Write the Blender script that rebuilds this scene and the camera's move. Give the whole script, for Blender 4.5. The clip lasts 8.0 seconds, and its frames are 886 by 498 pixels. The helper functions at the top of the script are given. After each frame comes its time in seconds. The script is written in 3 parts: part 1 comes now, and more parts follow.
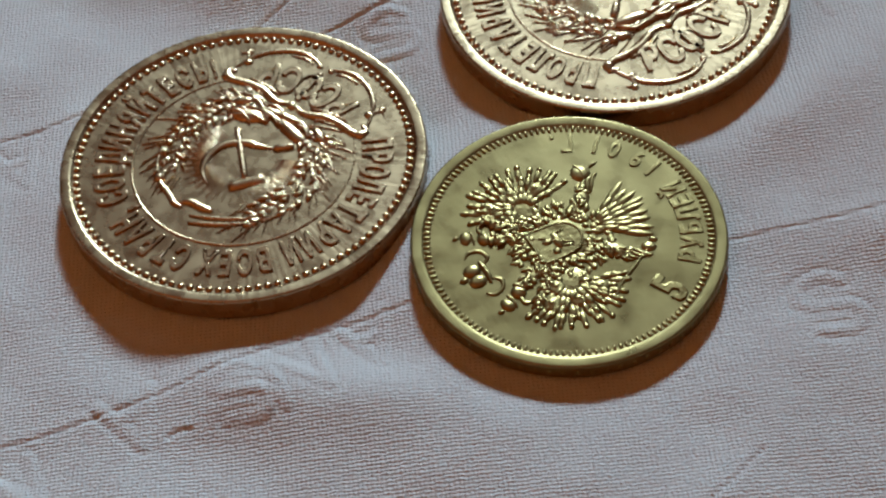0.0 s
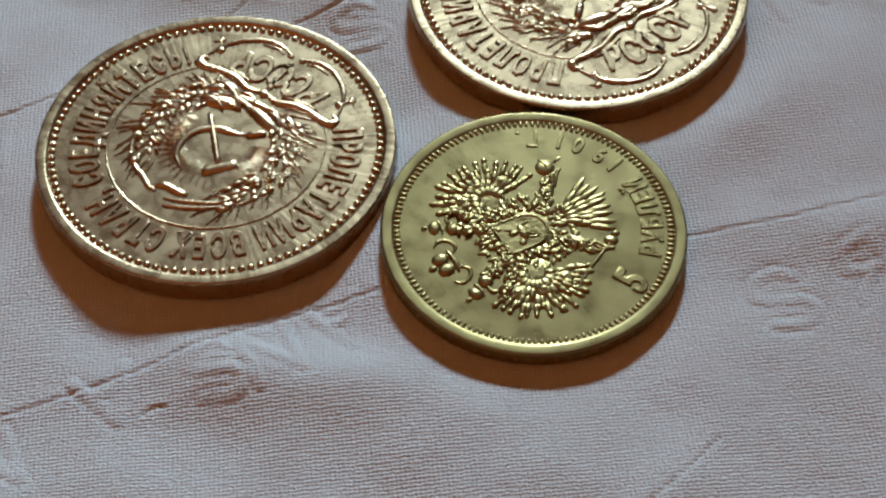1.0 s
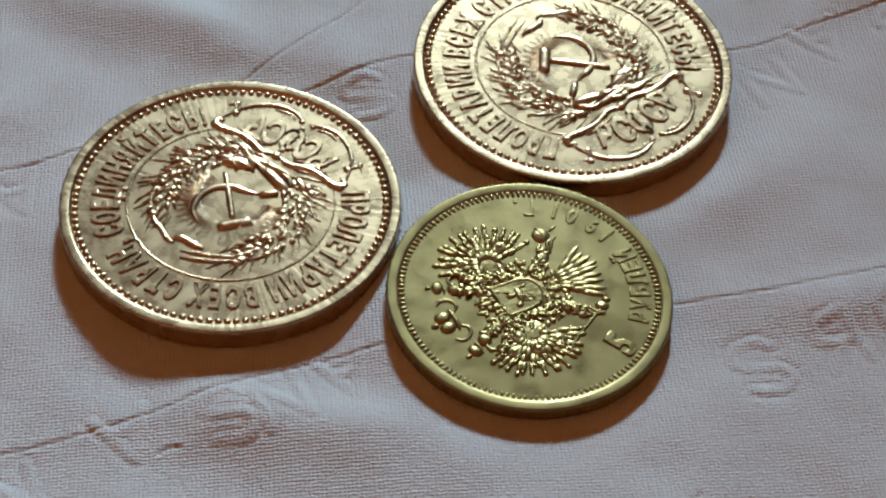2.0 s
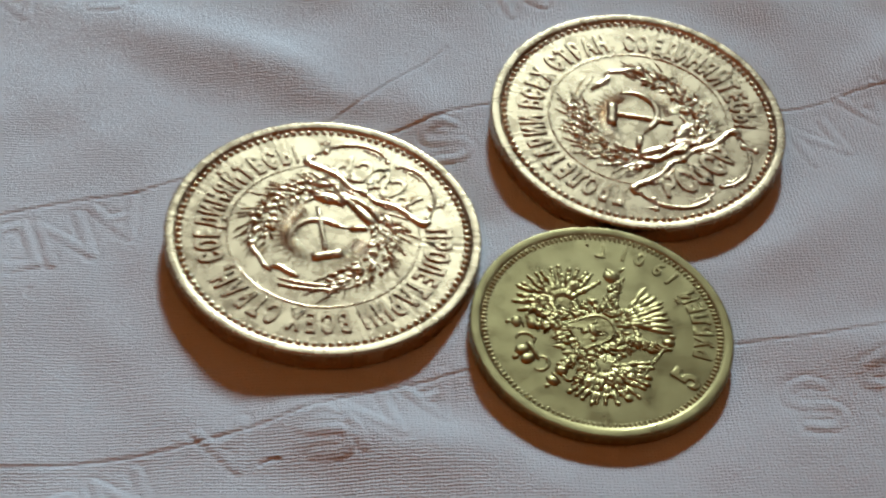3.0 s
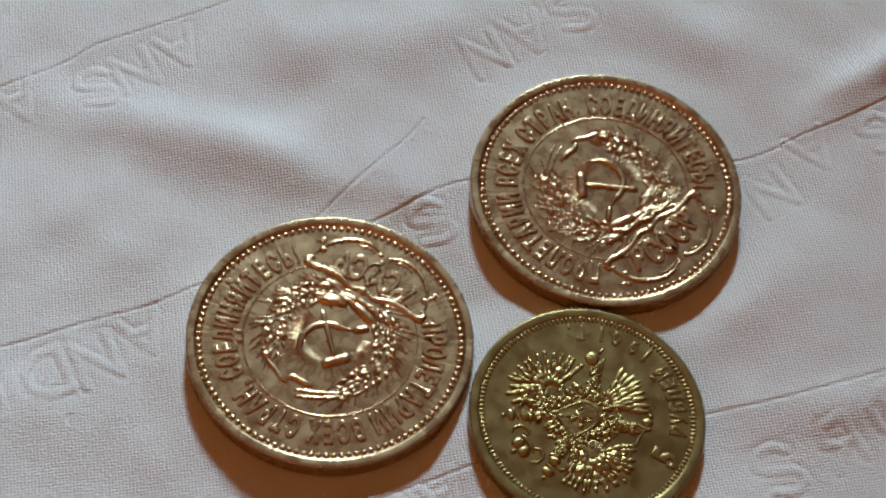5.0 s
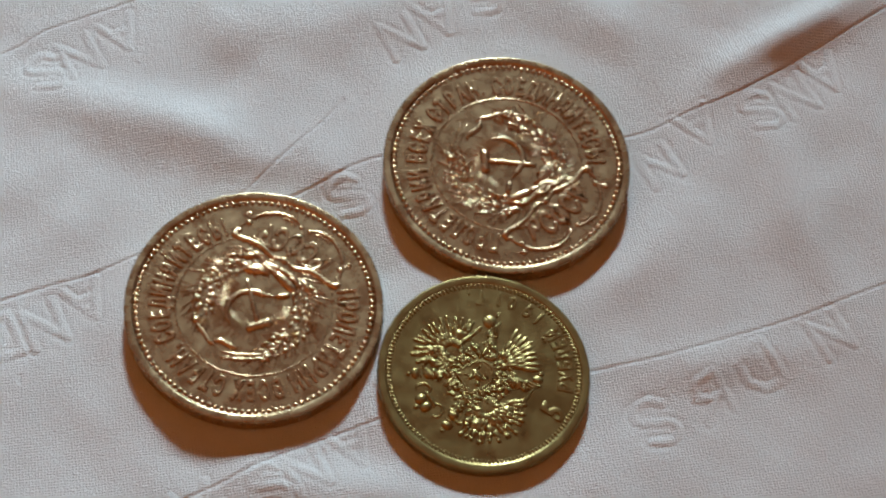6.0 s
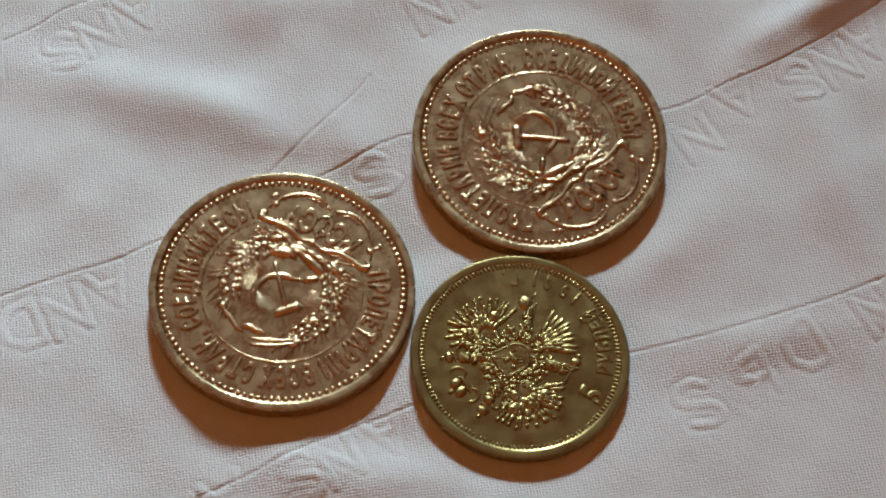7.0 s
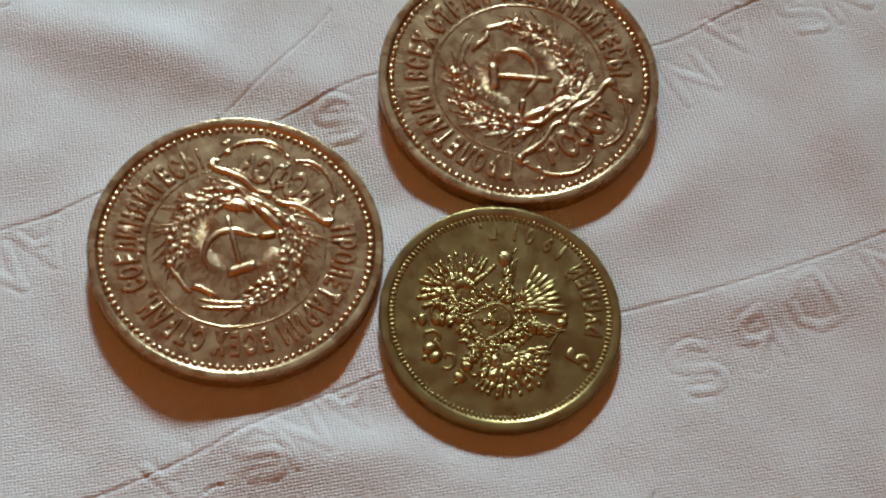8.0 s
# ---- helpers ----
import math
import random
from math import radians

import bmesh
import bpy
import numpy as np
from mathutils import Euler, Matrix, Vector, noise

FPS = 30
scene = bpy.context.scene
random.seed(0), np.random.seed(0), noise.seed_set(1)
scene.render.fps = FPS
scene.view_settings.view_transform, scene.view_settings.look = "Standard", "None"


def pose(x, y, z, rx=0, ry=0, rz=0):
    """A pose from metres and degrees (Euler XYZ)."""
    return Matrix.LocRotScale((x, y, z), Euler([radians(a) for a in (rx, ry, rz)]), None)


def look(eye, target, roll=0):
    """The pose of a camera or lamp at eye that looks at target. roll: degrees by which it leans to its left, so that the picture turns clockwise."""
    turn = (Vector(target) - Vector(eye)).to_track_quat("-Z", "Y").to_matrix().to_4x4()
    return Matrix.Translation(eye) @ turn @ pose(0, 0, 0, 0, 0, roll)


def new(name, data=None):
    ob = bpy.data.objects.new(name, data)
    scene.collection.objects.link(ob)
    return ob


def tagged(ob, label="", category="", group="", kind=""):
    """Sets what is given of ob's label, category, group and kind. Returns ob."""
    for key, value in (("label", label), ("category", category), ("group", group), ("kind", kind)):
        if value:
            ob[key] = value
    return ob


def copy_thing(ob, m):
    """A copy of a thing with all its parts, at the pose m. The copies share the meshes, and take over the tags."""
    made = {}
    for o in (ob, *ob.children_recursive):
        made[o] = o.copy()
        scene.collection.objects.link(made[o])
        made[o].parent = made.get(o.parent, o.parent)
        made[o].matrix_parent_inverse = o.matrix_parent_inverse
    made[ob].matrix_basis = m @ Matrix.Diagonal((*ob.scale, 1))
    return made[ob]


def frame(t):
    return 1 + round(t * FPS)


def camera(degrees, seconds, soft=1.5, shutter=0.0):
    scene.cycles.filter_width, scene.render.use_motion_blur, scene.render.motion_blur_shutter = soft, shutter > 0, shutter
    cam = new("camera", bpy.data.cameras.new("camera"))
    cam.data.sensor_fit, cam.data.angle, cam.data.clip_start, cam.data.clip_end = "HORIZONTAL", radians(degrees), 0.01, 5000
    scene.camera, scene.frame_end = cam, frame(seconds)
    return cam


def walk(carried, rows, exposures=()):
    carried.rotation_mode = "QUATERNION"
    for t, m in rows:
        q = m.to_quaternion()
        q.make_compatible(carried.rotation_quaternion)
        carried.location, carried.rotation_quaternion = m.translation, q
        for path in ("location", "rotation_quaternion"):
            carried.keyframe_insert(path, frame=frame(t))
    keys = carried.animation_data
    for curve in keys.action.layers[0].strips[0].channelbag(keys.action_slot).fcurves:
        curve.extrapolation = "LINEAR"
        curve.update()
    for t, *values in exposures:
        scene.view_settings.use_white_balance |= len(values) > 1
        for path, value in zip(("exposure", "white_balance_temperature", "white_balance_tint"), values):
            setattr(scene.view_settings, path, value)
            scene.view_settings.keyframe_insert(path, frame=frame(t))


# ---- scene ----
cam = camera(25.49, 8.0, soft=2.4, shutter=0.35)
PATH = [
    (0, (0.03389, -0.07542, 0.09129), (0.01329, -0.00493, 0), -9.18),
    (0.2, (0.03276, -0.07528, 0.09183), (0.01386, -0.00505, 0), -7.99),
    (0.5, (0.03117, -0.07640, 0.09277), (0.01398, -0.00548, 0), -6.32),
    (0.7, (0.03169, -0.07728, 0.09377), (0.01548, -0.00578, 0), -5.41),
    (1, (0.03035, -0.07829, 0.09444), (0.01537, -0.00560, 0), -4.08),
    (1.2, (0.03034, -0.07867, 0.09436), (0.01577, -0.00508, 0), -3.43),
    (1.5, (0.02912, -0.08025, 0.09674), (0.01575, -0.00246, 0), -1.52),
    (1.7, (0.02777, -0.08189, 0.09846), (0.01507, -0.00124, 0), -0.46),
    (2.8, (0.02079, -0.09030, 0.10419), (0.01131, 0.00073, 0), 4.24),
    (3, (0.01824, -0.09277, 0.10670), (0.00858, 0.00170, 0), 4.65),
    (3.2, (0.01619, -0.09687, 0.11056), (0.00648, 0.00212, 0), 5.10),
    (3.5, (0.01600, -0.09613, 0.11233), (0.00837, 0.00474, 0), 5.98),
    (3.6, (0.01713, -0.09582, 0.11260), (0.00900, 0.00504, 0), 5.80),
    (3.7, (0.01770, -0.09567, 0.11273), (0.01074, 0.00357, 0), 6.21),
    (3.8, (0.01662, -0.09485, 0.11539), (0.01180, 0.00160, 0), 6.76),
    (3.9, (0.01586, -0.09529, 0.11843), (0.01212, -0.00186, 0), 7.00),
    (4, (0.01509, -0.09586, 0.12189), (0.01094, -0.00385, 0), 7.30),
    (4.2, (0.01215, -0.08907, 0.12613), (0.00935, -0.00426, 0), 7.38),
    (4.4, (0.01291, -0.08135, 0.13097), (0.00937, -0.00214, 0), 5.95),
    (4.5, (0.01262, -0.07773, 0.13280), (0.00976, 0.00068, 0), 6.15),
    (4.6, (0.01097, -0.07615, 0.13444), (0.00918, 0.00463, 0), 6.45),
    (4.7, (0.00996, -0.07395, 0.13403), (0.00813, 0.00953, 0), 4.36),
    (5.8, (0.01495, -0.07551, 0.15773), (0.01322, 0.00936, 0), 4.55),
    (6, (0.01805, -0.07536, 0.15736), (0.01617, 0.00808, 0), 4.11),
    (6.2, (0.01891, -0.07477, 0.15598), (0.01774, 0.00694, 0), 4.32),
    (6.5, (0.01640, -0.07439, 0.15352), (0.01516, 0.00442, 0), 4.04),
    (6.7, (0.01539, -0.07249, 0.15312), (0.01351, 0.00498, 0), 3.53),
    (7, (0.01683, -0.07244, 0.15295), (0.01346, 0.00579, 0), 2.23),
    (7.2, (0.01652, -0.07289, 0.15179), (0.01525, 0.00462, 0), 3.60),
    (7.5, (0.01683, -0.07136, 0.14846), (0.01567, 0.00393, 0), 3.36),
    (7.8, (0.01632, -0.06953, 0.14420), (0.01588, 0.00230, 0), 3.58),
    (8, (0.01577, -0.06632, 0.13787), (0.01606, 0.00166, 0), 4.11),
]
walk(cam, [(t, look(eye, target, roll)) for t, eye, target, roll in PATH],
     exposures=[(0, -0.08, 6500, 10), (1.5, -0.1, 6500, 10), (3.5, -0.14, 6500, 10), (4.0, -0.2, 6650, 10), (4.5, 0.02, 6850, 10), (6.0, 0.25, 6900, 10), (8.0, 0.25, 7150, 10)])

# ---- light ----
world = bpy.data.worlds.new("sky")
scene.world = world
world.use_nodes = True
sky = world.node_tree.nodes.new("ShaderNodeTexSky")
sky.sky_type, sky.sun_disc = "NISHITA", False
sky.sun_elevation, sky.sun_rotation = radians(35), radians(60)
world.node_tree.links.new(sky.outputs[0], world.node_tree.nodes["Background"].inputs[0])
world.node_tree.nodes["Background"].inputs[1].default_value = 0.1

# The window, in the wall that the coins' shadows point away from.
WIN_X, WIN_Z, WALL_Y = (-0.37, 0.03), (1.27, 1.63), 2.5
daylight = bpy.data.lights.new("window_daylight", "AREA")
daylight.shape, daylight.size, daylight.size_y = "RECTANGLE", WIN_X[1] - WIN_X[0], WIN_Z[1] - WIN_Z[0]
daylight.energy, daylight.color = 4.15, (0.56, 0.79, 0.94)
daylight.spread = radians(24)
daylight_ob = new("window_daylight", daylight)
daylight_ob.matrix_world = look((sum(WIN_X) / 2, WALL_Y + 0.04, sum(WIN_Z) / 2), (-0.33, 0.33, 0))

# Added, unseen warm fill that shines up: its light comes back from the ceiling.
warm_fill = bpy.data.lights.new("added_warm_fill", "AREA")
warm_fill.shape, warm_fill.size = "DISK", 0.35
warm_fill.energy, warm_fill.color = 37, (1.0, 0.44, 0.16)
new("added_warm_fill", warm_fill).matrix_world = look((-0.9, -1.2, 0.1), (-0.8, -1.15, 2.5))

MM = 0.001


# ---- materials ----
def material(name, colour, rough=0.5, metal=0.0):
    m = bpy.data.materials.new(name)
    m.use_nodes = True
    b = m.node_tree.nodes["Principled BSDF"]
    b.inputs["Base Color"].default_value = (*colour, 1)
    b.inputs["Roughness"].default_value = rough
    b.inputs["Metallic"].default_value = metal
    return m, m.node_tree, b


def noise_node(nt, coords, scale, detail=4.0, rough=0.55):
    n = nt.nodes.new("ShaderNodeTexNoise")
    n.inputs["Scale"].default_value, n.inputs["Detail"].default_value, n.inputs["Roughness"].default_value = scale, detail, rough
    nt.links.new(coords, n.inputs["Vector"])
    return n.outputs["Fac"]


def ramp(nt, fac, stops):
    r = nt.nodes.new("ShaderNodeValToRGB")
    while len(r.color_ramp.elements) < len(stops):
        r.color_ramp.elements.new(0.5)
    for e, (at, c) in zip(r.color_ramp.elements, stops):
        e.position, e.color = at, (*c, 1) if len(c) == 3 else c
    nt.links.new(fac, r.inputs[0])
    return r.outputs[0]


def bump(nt, height, strength, distance, normal=None):
    b = nt.nodes.new("ShaderNodeBump")
    b.inputs["Strength"].default_value, b.inputs["Distance"].default_value = strength, distance
    nt.links.new(height, b.inputs["Height"])
    if normal:
        nt.links.new(normal, b.inputs["Normal"])
    return b.outputs[0]


def gold(name, bright, dull, rough, chisel=0.0, lustre=0.0):
    """Struck gold: small tarnish clouds, hairline scratches, an uneven gloss; chisel: depth of the worn modelling of the relief;
    lustre: depth of the flow lines that run out from the middle of a struck face."""
    m, nt, b = material(name, bright, rough, 1.0)
    co = nt.nodes.new("ShaderNodeTexCoord").outputs["Object"]
    clouds = noise_node(nt, co, 260, 5)
    nt.links.new(ramp(nt, clouds, [(0.32, dull), (0.62, bright)]), b.inputs["Base Color"])
    fine = noise_node(nt, co, 2600, 3)
    g = lambda v: (v, v, v)
    nt.links.new(ramp(nt, noise_node(nt, co, 700, 4), [(0.3, g(rough - 0.05)), (0.75, g(rough + 0.1))]), b.inputs["Roughness"])
    stretch = nt.nodes.new("ShaderNodeMapping")
    stretch.inputs["Rotation"].default_value, stretch.inputs["Scale"].default_value = (0, 0, 0.7), (1, 14, 1)
    nt.links.new(co, stretch.inputs[0])
    lines = noise_node(nt, stretch.outputs[0], 420, 2)
    normal = bump(nt, fine, 0.28, 0.00002, bump(nt, lines, 0.12, 0.00002))
    if chisel:
        normal = bump(nt, noise_node(nt, co, 1900, 2), 1.0, chisel, normal)
    if lustre:
        round_ = nt.nodes.new("ShaderNodeTexGradient")
        round_.gradient_type = "RADIAL"
        nt.links.new(co, round_.inputs[0])
        spokes = nt.nodes.new("ShaderNodeTexNoise")
        spokes.noise_dimensions = "1D"
        spokes.inputs["Scale"].default_value, spokes.inputs["Detail"].default_value = 170, 3
        nt.links.new(round_.outputs["Fac"], spokes.inputs["W"])
        away, share, lines_out = (nt.nodes.new(k) for k in ("ShaderNodeVectorMath", "ShaderNodeMapRange", "ShaderNodeMath"))
        away.operation, lines_out.operation = "LENGTH", "MULTIPLY"
        share.inputs["From Min"].default_value, share.inputs["From Max"].default_value = 0.004, 0.009
        nt.links.new(co, away.inputs[0])
        nt.links.new(away.outputs["Value"], share.inputs["Value"])
        nt.links.new(share.outputs[0], lines_out.inputs[0])
        nt.links.new(spokes.outputs["Fac"], lines_out.inputs[1])
        normal = bump(nt, lines_out.outputs[0], 0.6, lustre, normal)
    nt.links.new(normal, b.inputs["Normal"])
    return m


# One gold, relief lighter than field: glint and shade put in the colour.
GOLD_RED = gold("pale_red_gold_lit", (0.59, 0.415, 0.245), (0.53, 0.365, 0.205), 0.25, 0.00002)
GOLD_RED_FIELD = gold("satin_red_gold_shaded", (0.47, 0.33, 0.188), (0.435, 0.30, 0.167), 0.265, 0.0, 0.00002)
# Again a lit relief colour and a shaded field colour of one gold.
GOLD_GREEN = gold("old_yellow_gold_lit", (0.37, 0.278, 0.115), (0.31, 0.228, 0.09), 0.30, 0.00004)
GOLD_GREEN_FIELD = gold("dull_yellow_gold_shaded", (0.31, 0.232, 0.096), (0.26, 0.192, 0.076), 0.32)


def cloth_material():
    """White cotton damask: ribbed weave, faint pinkish mottling."""
    m, nt, b = material("white_cotton", (0.8, 0.79, 0.77), 0.85)
    b.inputs["Sheen Weight"].default_value = 0.15
    co = nt.nodes.new("ShaderNodeTexCoord").outputs["Object"]
    nt.links.new(ramp(nt, noise_node(nt, co, 90, 4), [(0.3, (0.765, 0.75, 0.74)), (0.65, (0.81, 0.805, 0.80))]), b.inputs["Base Color"])
    warp = nt.nodes.new("ShaderNodeMapping")
    warp.inputs["Rotation"].default_value = (0, 0, radians(-13))
    nt.links.new(co, warp.inputs[0])

    def threads(across, along):
        """Uneven threads: noise drawn out along one way of the weave."""
        m_ = nt.nodes.new("ShaderNodeMapping")
        m_.inputs["Scale"].default_value = (across, along, 1)
        nt.links.new(warp.outputs[0], m_.inputs[0])
        return noise_node(nt, m_.outputs[0], 1.0, 2, 0.5)

    def bands(direction, per_metre):
        w = nt.nodes.new("ShaderNodeTexWave")
        w.wave_type, w.bands_direction, w.wave_profile = "BANDS", direction, "SIN"
        w.inputs["Scale"].default_value = per_metre / 20 * 6.2832
        w.inputs["Distortion"].default_value, w.inputs["Detail"].default_value, w.inputs["Detail Scale"].default_value = 3.4, 2, 2.2
        nt.links.new(warp.outputs[0], w.inputs[0])
        return w.outputs["Fac"]

    ribs, weft = threads(3600, 800), bands("Y", 4100)
    cords = bands("X", 3800)
    fuzz = noise_node(nt, co, 4600, 3)
    n = bump(nt, cords, 0.6, 0.00009, bump(nt, ribs, 0.5, 0.00008))
    n = bump(nt, weft, 0.55, 0.00009, n)
    n = bump(nt, fuzz, 0.6, 0.0001, n)
    n = bump(nt, noise_node(nt, co, 420, 3), 0.4, 0.0003, n)
    nt.links.new(n, b.inputs["Normal"])
    return m


CLOTH = cloth_material()


def plaster(name, a, b_, rough=0.9):
    m, nt, b = material(name, a, rough)
    co = nt.nodes.new("ShaderNodeTexCoord").outputs["Object"]
    nt.links.new(ramp(nt, noise_node(nt, co, 3, 5), [(0.3, a), (0.7, b_)]), b.inputs["Base Color"])
    nt.links.new(bump(nt, noise_node(nt, co, 60, 4), 0.3, 0.004), b.inputs["Normal"])
    return m


WALL = plaster("warm_plaster", (0.34, 0.275, 0.205), (0.40, 0.33, 0.25))
CEIL = plaster("ceiling_paint", (0.60, 0.44, 0.28), (0.64, 0.48, 0.32))
FLOOR = plaster("floor_wood", (0.22, 0.12, 0.06), (0.30, 0.17, 0.09), 0.5)


# ---- mesh helpers ----
def finish(bm, name, mat, smooth=True):
    me = bpy.data.meshes.new(name)
    bm.to_mesh(me)
    bm.free()
    me.materials.append(mat)
    for p in me.polygons:
        p.use_smooth = smooth
    return me


def part(name, me, parent, matrix=None, label=""):
    ob = new(name, me)
    ob.parent = parent
    if matrix is not None:
        ob.matrix_basis = matrix
    return tagged(ob, label)


def box(bm, lo, hi):
    c = [(a + b) / 2 for a, b in zip(lo, hi)]
    s = [b - a for a, b in zip(lo, hi)]
    bmesh.ops.create_cube(bm, size=1, matrix=Matrix.Translation(c) @ Matrix.Diagonal((*s, 1)))


def lathe(profile, segments=192):
    """Turns (radius, height) pairs round z."""
    bm = bmesh.new()
    rings = []
    for r, z in profile:
        if r < 1e-7:
            rings.append([bm.verts.new((0, 0, z))])
        else:
            rings.append([bm.verts.new((r * math.cos(a), r * math.sin(a), z)) for a in (2 * math.pi * i / segments for i in range(segments))])
    for a, b in zip(rings, rings[1:]):
        for i in range(segments):
            j = (i + 1) % segments
            if len(a) == 1:
                bm.faces.new((a[0], b[i], b[j]))
            elif len(b) == 1:
                bm.faces.new((a[i], b[0], a[j]))
            else:
                bm.faces.new((a[i], b[i], b[j], a[j]))
    bmesh.ops.recalc_face_normals(bm, faces=bm.faces)
    return bm


def spline(points, steps=6):
    """A smooth line through the points (Catmull-Rom)."""
    p = [Vector((*q, 0)[:3]) for q in points]
    p = [2 * p[0] - p[1], *p, 2 * p[-1] - p[-2]]
    out = []
    for i in range(1, len(p) - 2):
        for s in range(steps):
            t = s / steps
            out.append(0.5 * (2 * p[i] + (p[i + 1] - p[i - 1]) * t + (2 * p[i - 1] - 5 * p[i] + 4 * p[i + 1] - p[i + 2]) * t * t
                              + (3 * p[i] - p[i - 1] - 3 * p[i + 1] + p[i + 2]) * t**3))
    return out + [p[-2]]


def strand(bm, points, width, height, steps=5, taper=0.35):
    """A low rounded ridge along a line, narrower at its ends; millimetres in, metres out."""
    line = spline(points, steps)
    rows = []
    for i, q in enumerate(line):
        along = (line[min(i + 1, len(line) - 1)] - line[max(i - 1, 0)]).normalized()
        side = Vector((-along.y, along.x, 0))
        k = i / max(1, len(line) - 1)
        w = width * (taper + (1 - taper) * min(1, 4 * min(k, 1 - k) + 0.02)) / 2
        h = height * (0.55 + 0.45 * w * 2 / width)
        rows.append([bm.verts.new((q + side * w * u + Vector((0, 0, h * v))) * MM)
                     for u, v in ((-1, -0.3), (-0.8, 0.5), (-0.35, 0.95), (0.35, 0.95), (0.8, 0.5), (1, -0.3))])
    for a, b in zip(rows, rows[1:]):
        for i in range(5):
            bm.faces.new((a[i], b[i], b[i + 1], a[i + 1]))
    bm.faces.new(rows[0]), bm.faces.new(list(reversed(rows[-1])))
    bmesh.ops.recalc_face_normals(bm, faces=bm.faces)


def blob(bm, x, y, rx, ry, h, turn=0.0, tip=0.0):
    """A low rounded swelling, pointed towards its +y end by tip; millimetres in, metres out."""
    c, s = math.cos(turn), math.sin(turn)
    rings = []
    for k in range(4):
        e = k / 3 * math.pi / 2
        ring = []
        for i in range(10):
            a = 2 * math.pi * i / 10
            u, v = rx * math.cos(a) * math.cos(e), ry * math.sin(a) * math.cos(e)
            u *= 1 - tip * max(0, v / ry)
            z = h * math.sin(e) - (0.06 if k == 0 else 0)
            ring.append((u, v, z))
            if k == 3:
                break
        rings.append([bm.verts.new(((x + u * c - v * s) * MM, (y + u * s + v * c) * MM, z * MM)) for u, v, z in ring])
    for a, b in zip(rings, rings[1:]):
        for i in range(10):
            j = (i + 1) % 10
            bm.faces.new((a[i], a[j], b[0]) if len(b) == 1 else (a[i], a[j], b[j], b[i]))


def glyphs(text, width, height, depth, mat):
    """Meshes of raised characters, their middle foot at the origin, of one height in millimetres."""
    out = {}
    for ch in set(text) - {" "}:
        cu = bpy.data.curves.new("glyph", "FONT")
        cu.body, cu.extrude, cu.bevel_depth, cu.bevel_resolution, cu.resolution_u = ch, 0.06, 0.028, 1, 3
        cu.align_x, cu.offset = "CENTER", 0.018
        ob = bpy.data.objects.new("glyph", cu)
        scene.collection.objects.link(ob)
        me = bpy.data.meshes.new_from_object(ob.evaluated_get(bpy.context.evaluated_depsgraph_get()))
        bpy.data.objects.remove(ob)
        sx, sy = width / 0.60 * MM, height / 0.73 * MM
        me.transform(Matrix.Diagonal((sx, sy, depth / 0.1 * MM, 1)))
        me.materials.clear()
        me.materials.append(mat)
        me.name = "letter"
        out[ch] = me
    return out


def round_text(parent, meshes, text, start, stop, radius, z, inward=False):
    """Sets characters along an arc, by degrees, their feet at the radius, tops outward or inward."""
    widths = [0.55 if c in "!,.1" else 0.45 if c == " " else 1.3 if c in "ЖШЩ" else 1.0 for c in text]
    total, run = sum(widths), 0.0
    for ch, w in zip(text, widths):
        a = radians(start + (stop - start) * (run + w / 2) / total)
        run += w
        if ch == " ":
            continue
        part("letter", meshes[ch], parent,
             Matrix.Translation((radius * MM * math.cos(a), radius * MM * math.sin(a), z * MM)) @ Matrix.Rotation(a + (math.pi / 2 if inward else -math.pi / 2), 4, "Z"))


# ---- the coins ----
def rim_profile(R, H, rim, drop, centre):
    """Half a coin's outline: flat back, rounded edge, raised rim, sunk field."""
    return [(0, 0), (R - 0.35, 0), (R - 0.12, 0.05), (R, 0.22), (R, 0.26), (R, H - 0.16), (R, H - 0.12), (R - 0.03, H - 0.045), (R - 0.08, H - 0.008), (R - 0.13, H), (R - 0.18, H), (R - rim + 0.14, H), (R - rim + 0.08, H - 0.01),
            (R - rim, H - drop * 0.25), (R - rim - 0.10, H - drop * 0.85), (R - rim - 0.17, H - drop), (R - rim - 0.24, H - drop), (R * 0.8, H - drop - centre * 0.5), (R * 0.6, H - drop - centre), (R * 0.3, H - drop - centre * 0.7), (0, H - drop - centre * 0.5)]


def coin_body(R, H, rim, drop, centre, mat):
    bm = lathe([(r * MM, z * MM) for r, z in rim_profile(R, H, rim, drop, centre)])
    return finish(bm, "body", mat)


def single(name, mat, parent, make, z=0.0, label="", smooth=True):
    bm = bmesh.new()
    make(bm)
    return part(name, finish(bm, name, mat, smooth), parent, Matrix.Translation((0, 0, z * MM)), label)


def press(coin, field, share):
    """Lowers the emblem's relief over the field to a share of its height."""
    lower = Matrix.Translation((0, 0, field * MM)) @ Matrix.Diagonal((1, 1, share, 1)) @ Matrix.Translation((0, 0, -field * MM))
    for o in coin.children:
        if o.name.split(".")[0] not in ("body", "bead", "letter", "rim_tooth", "edge_mark"):
            o.matrix_basis = lower @ o.matrix_basis


def polar(r, degrees):
    return (r * math.cos(radians(degrees)), r * math.sin(radians(degrees)))


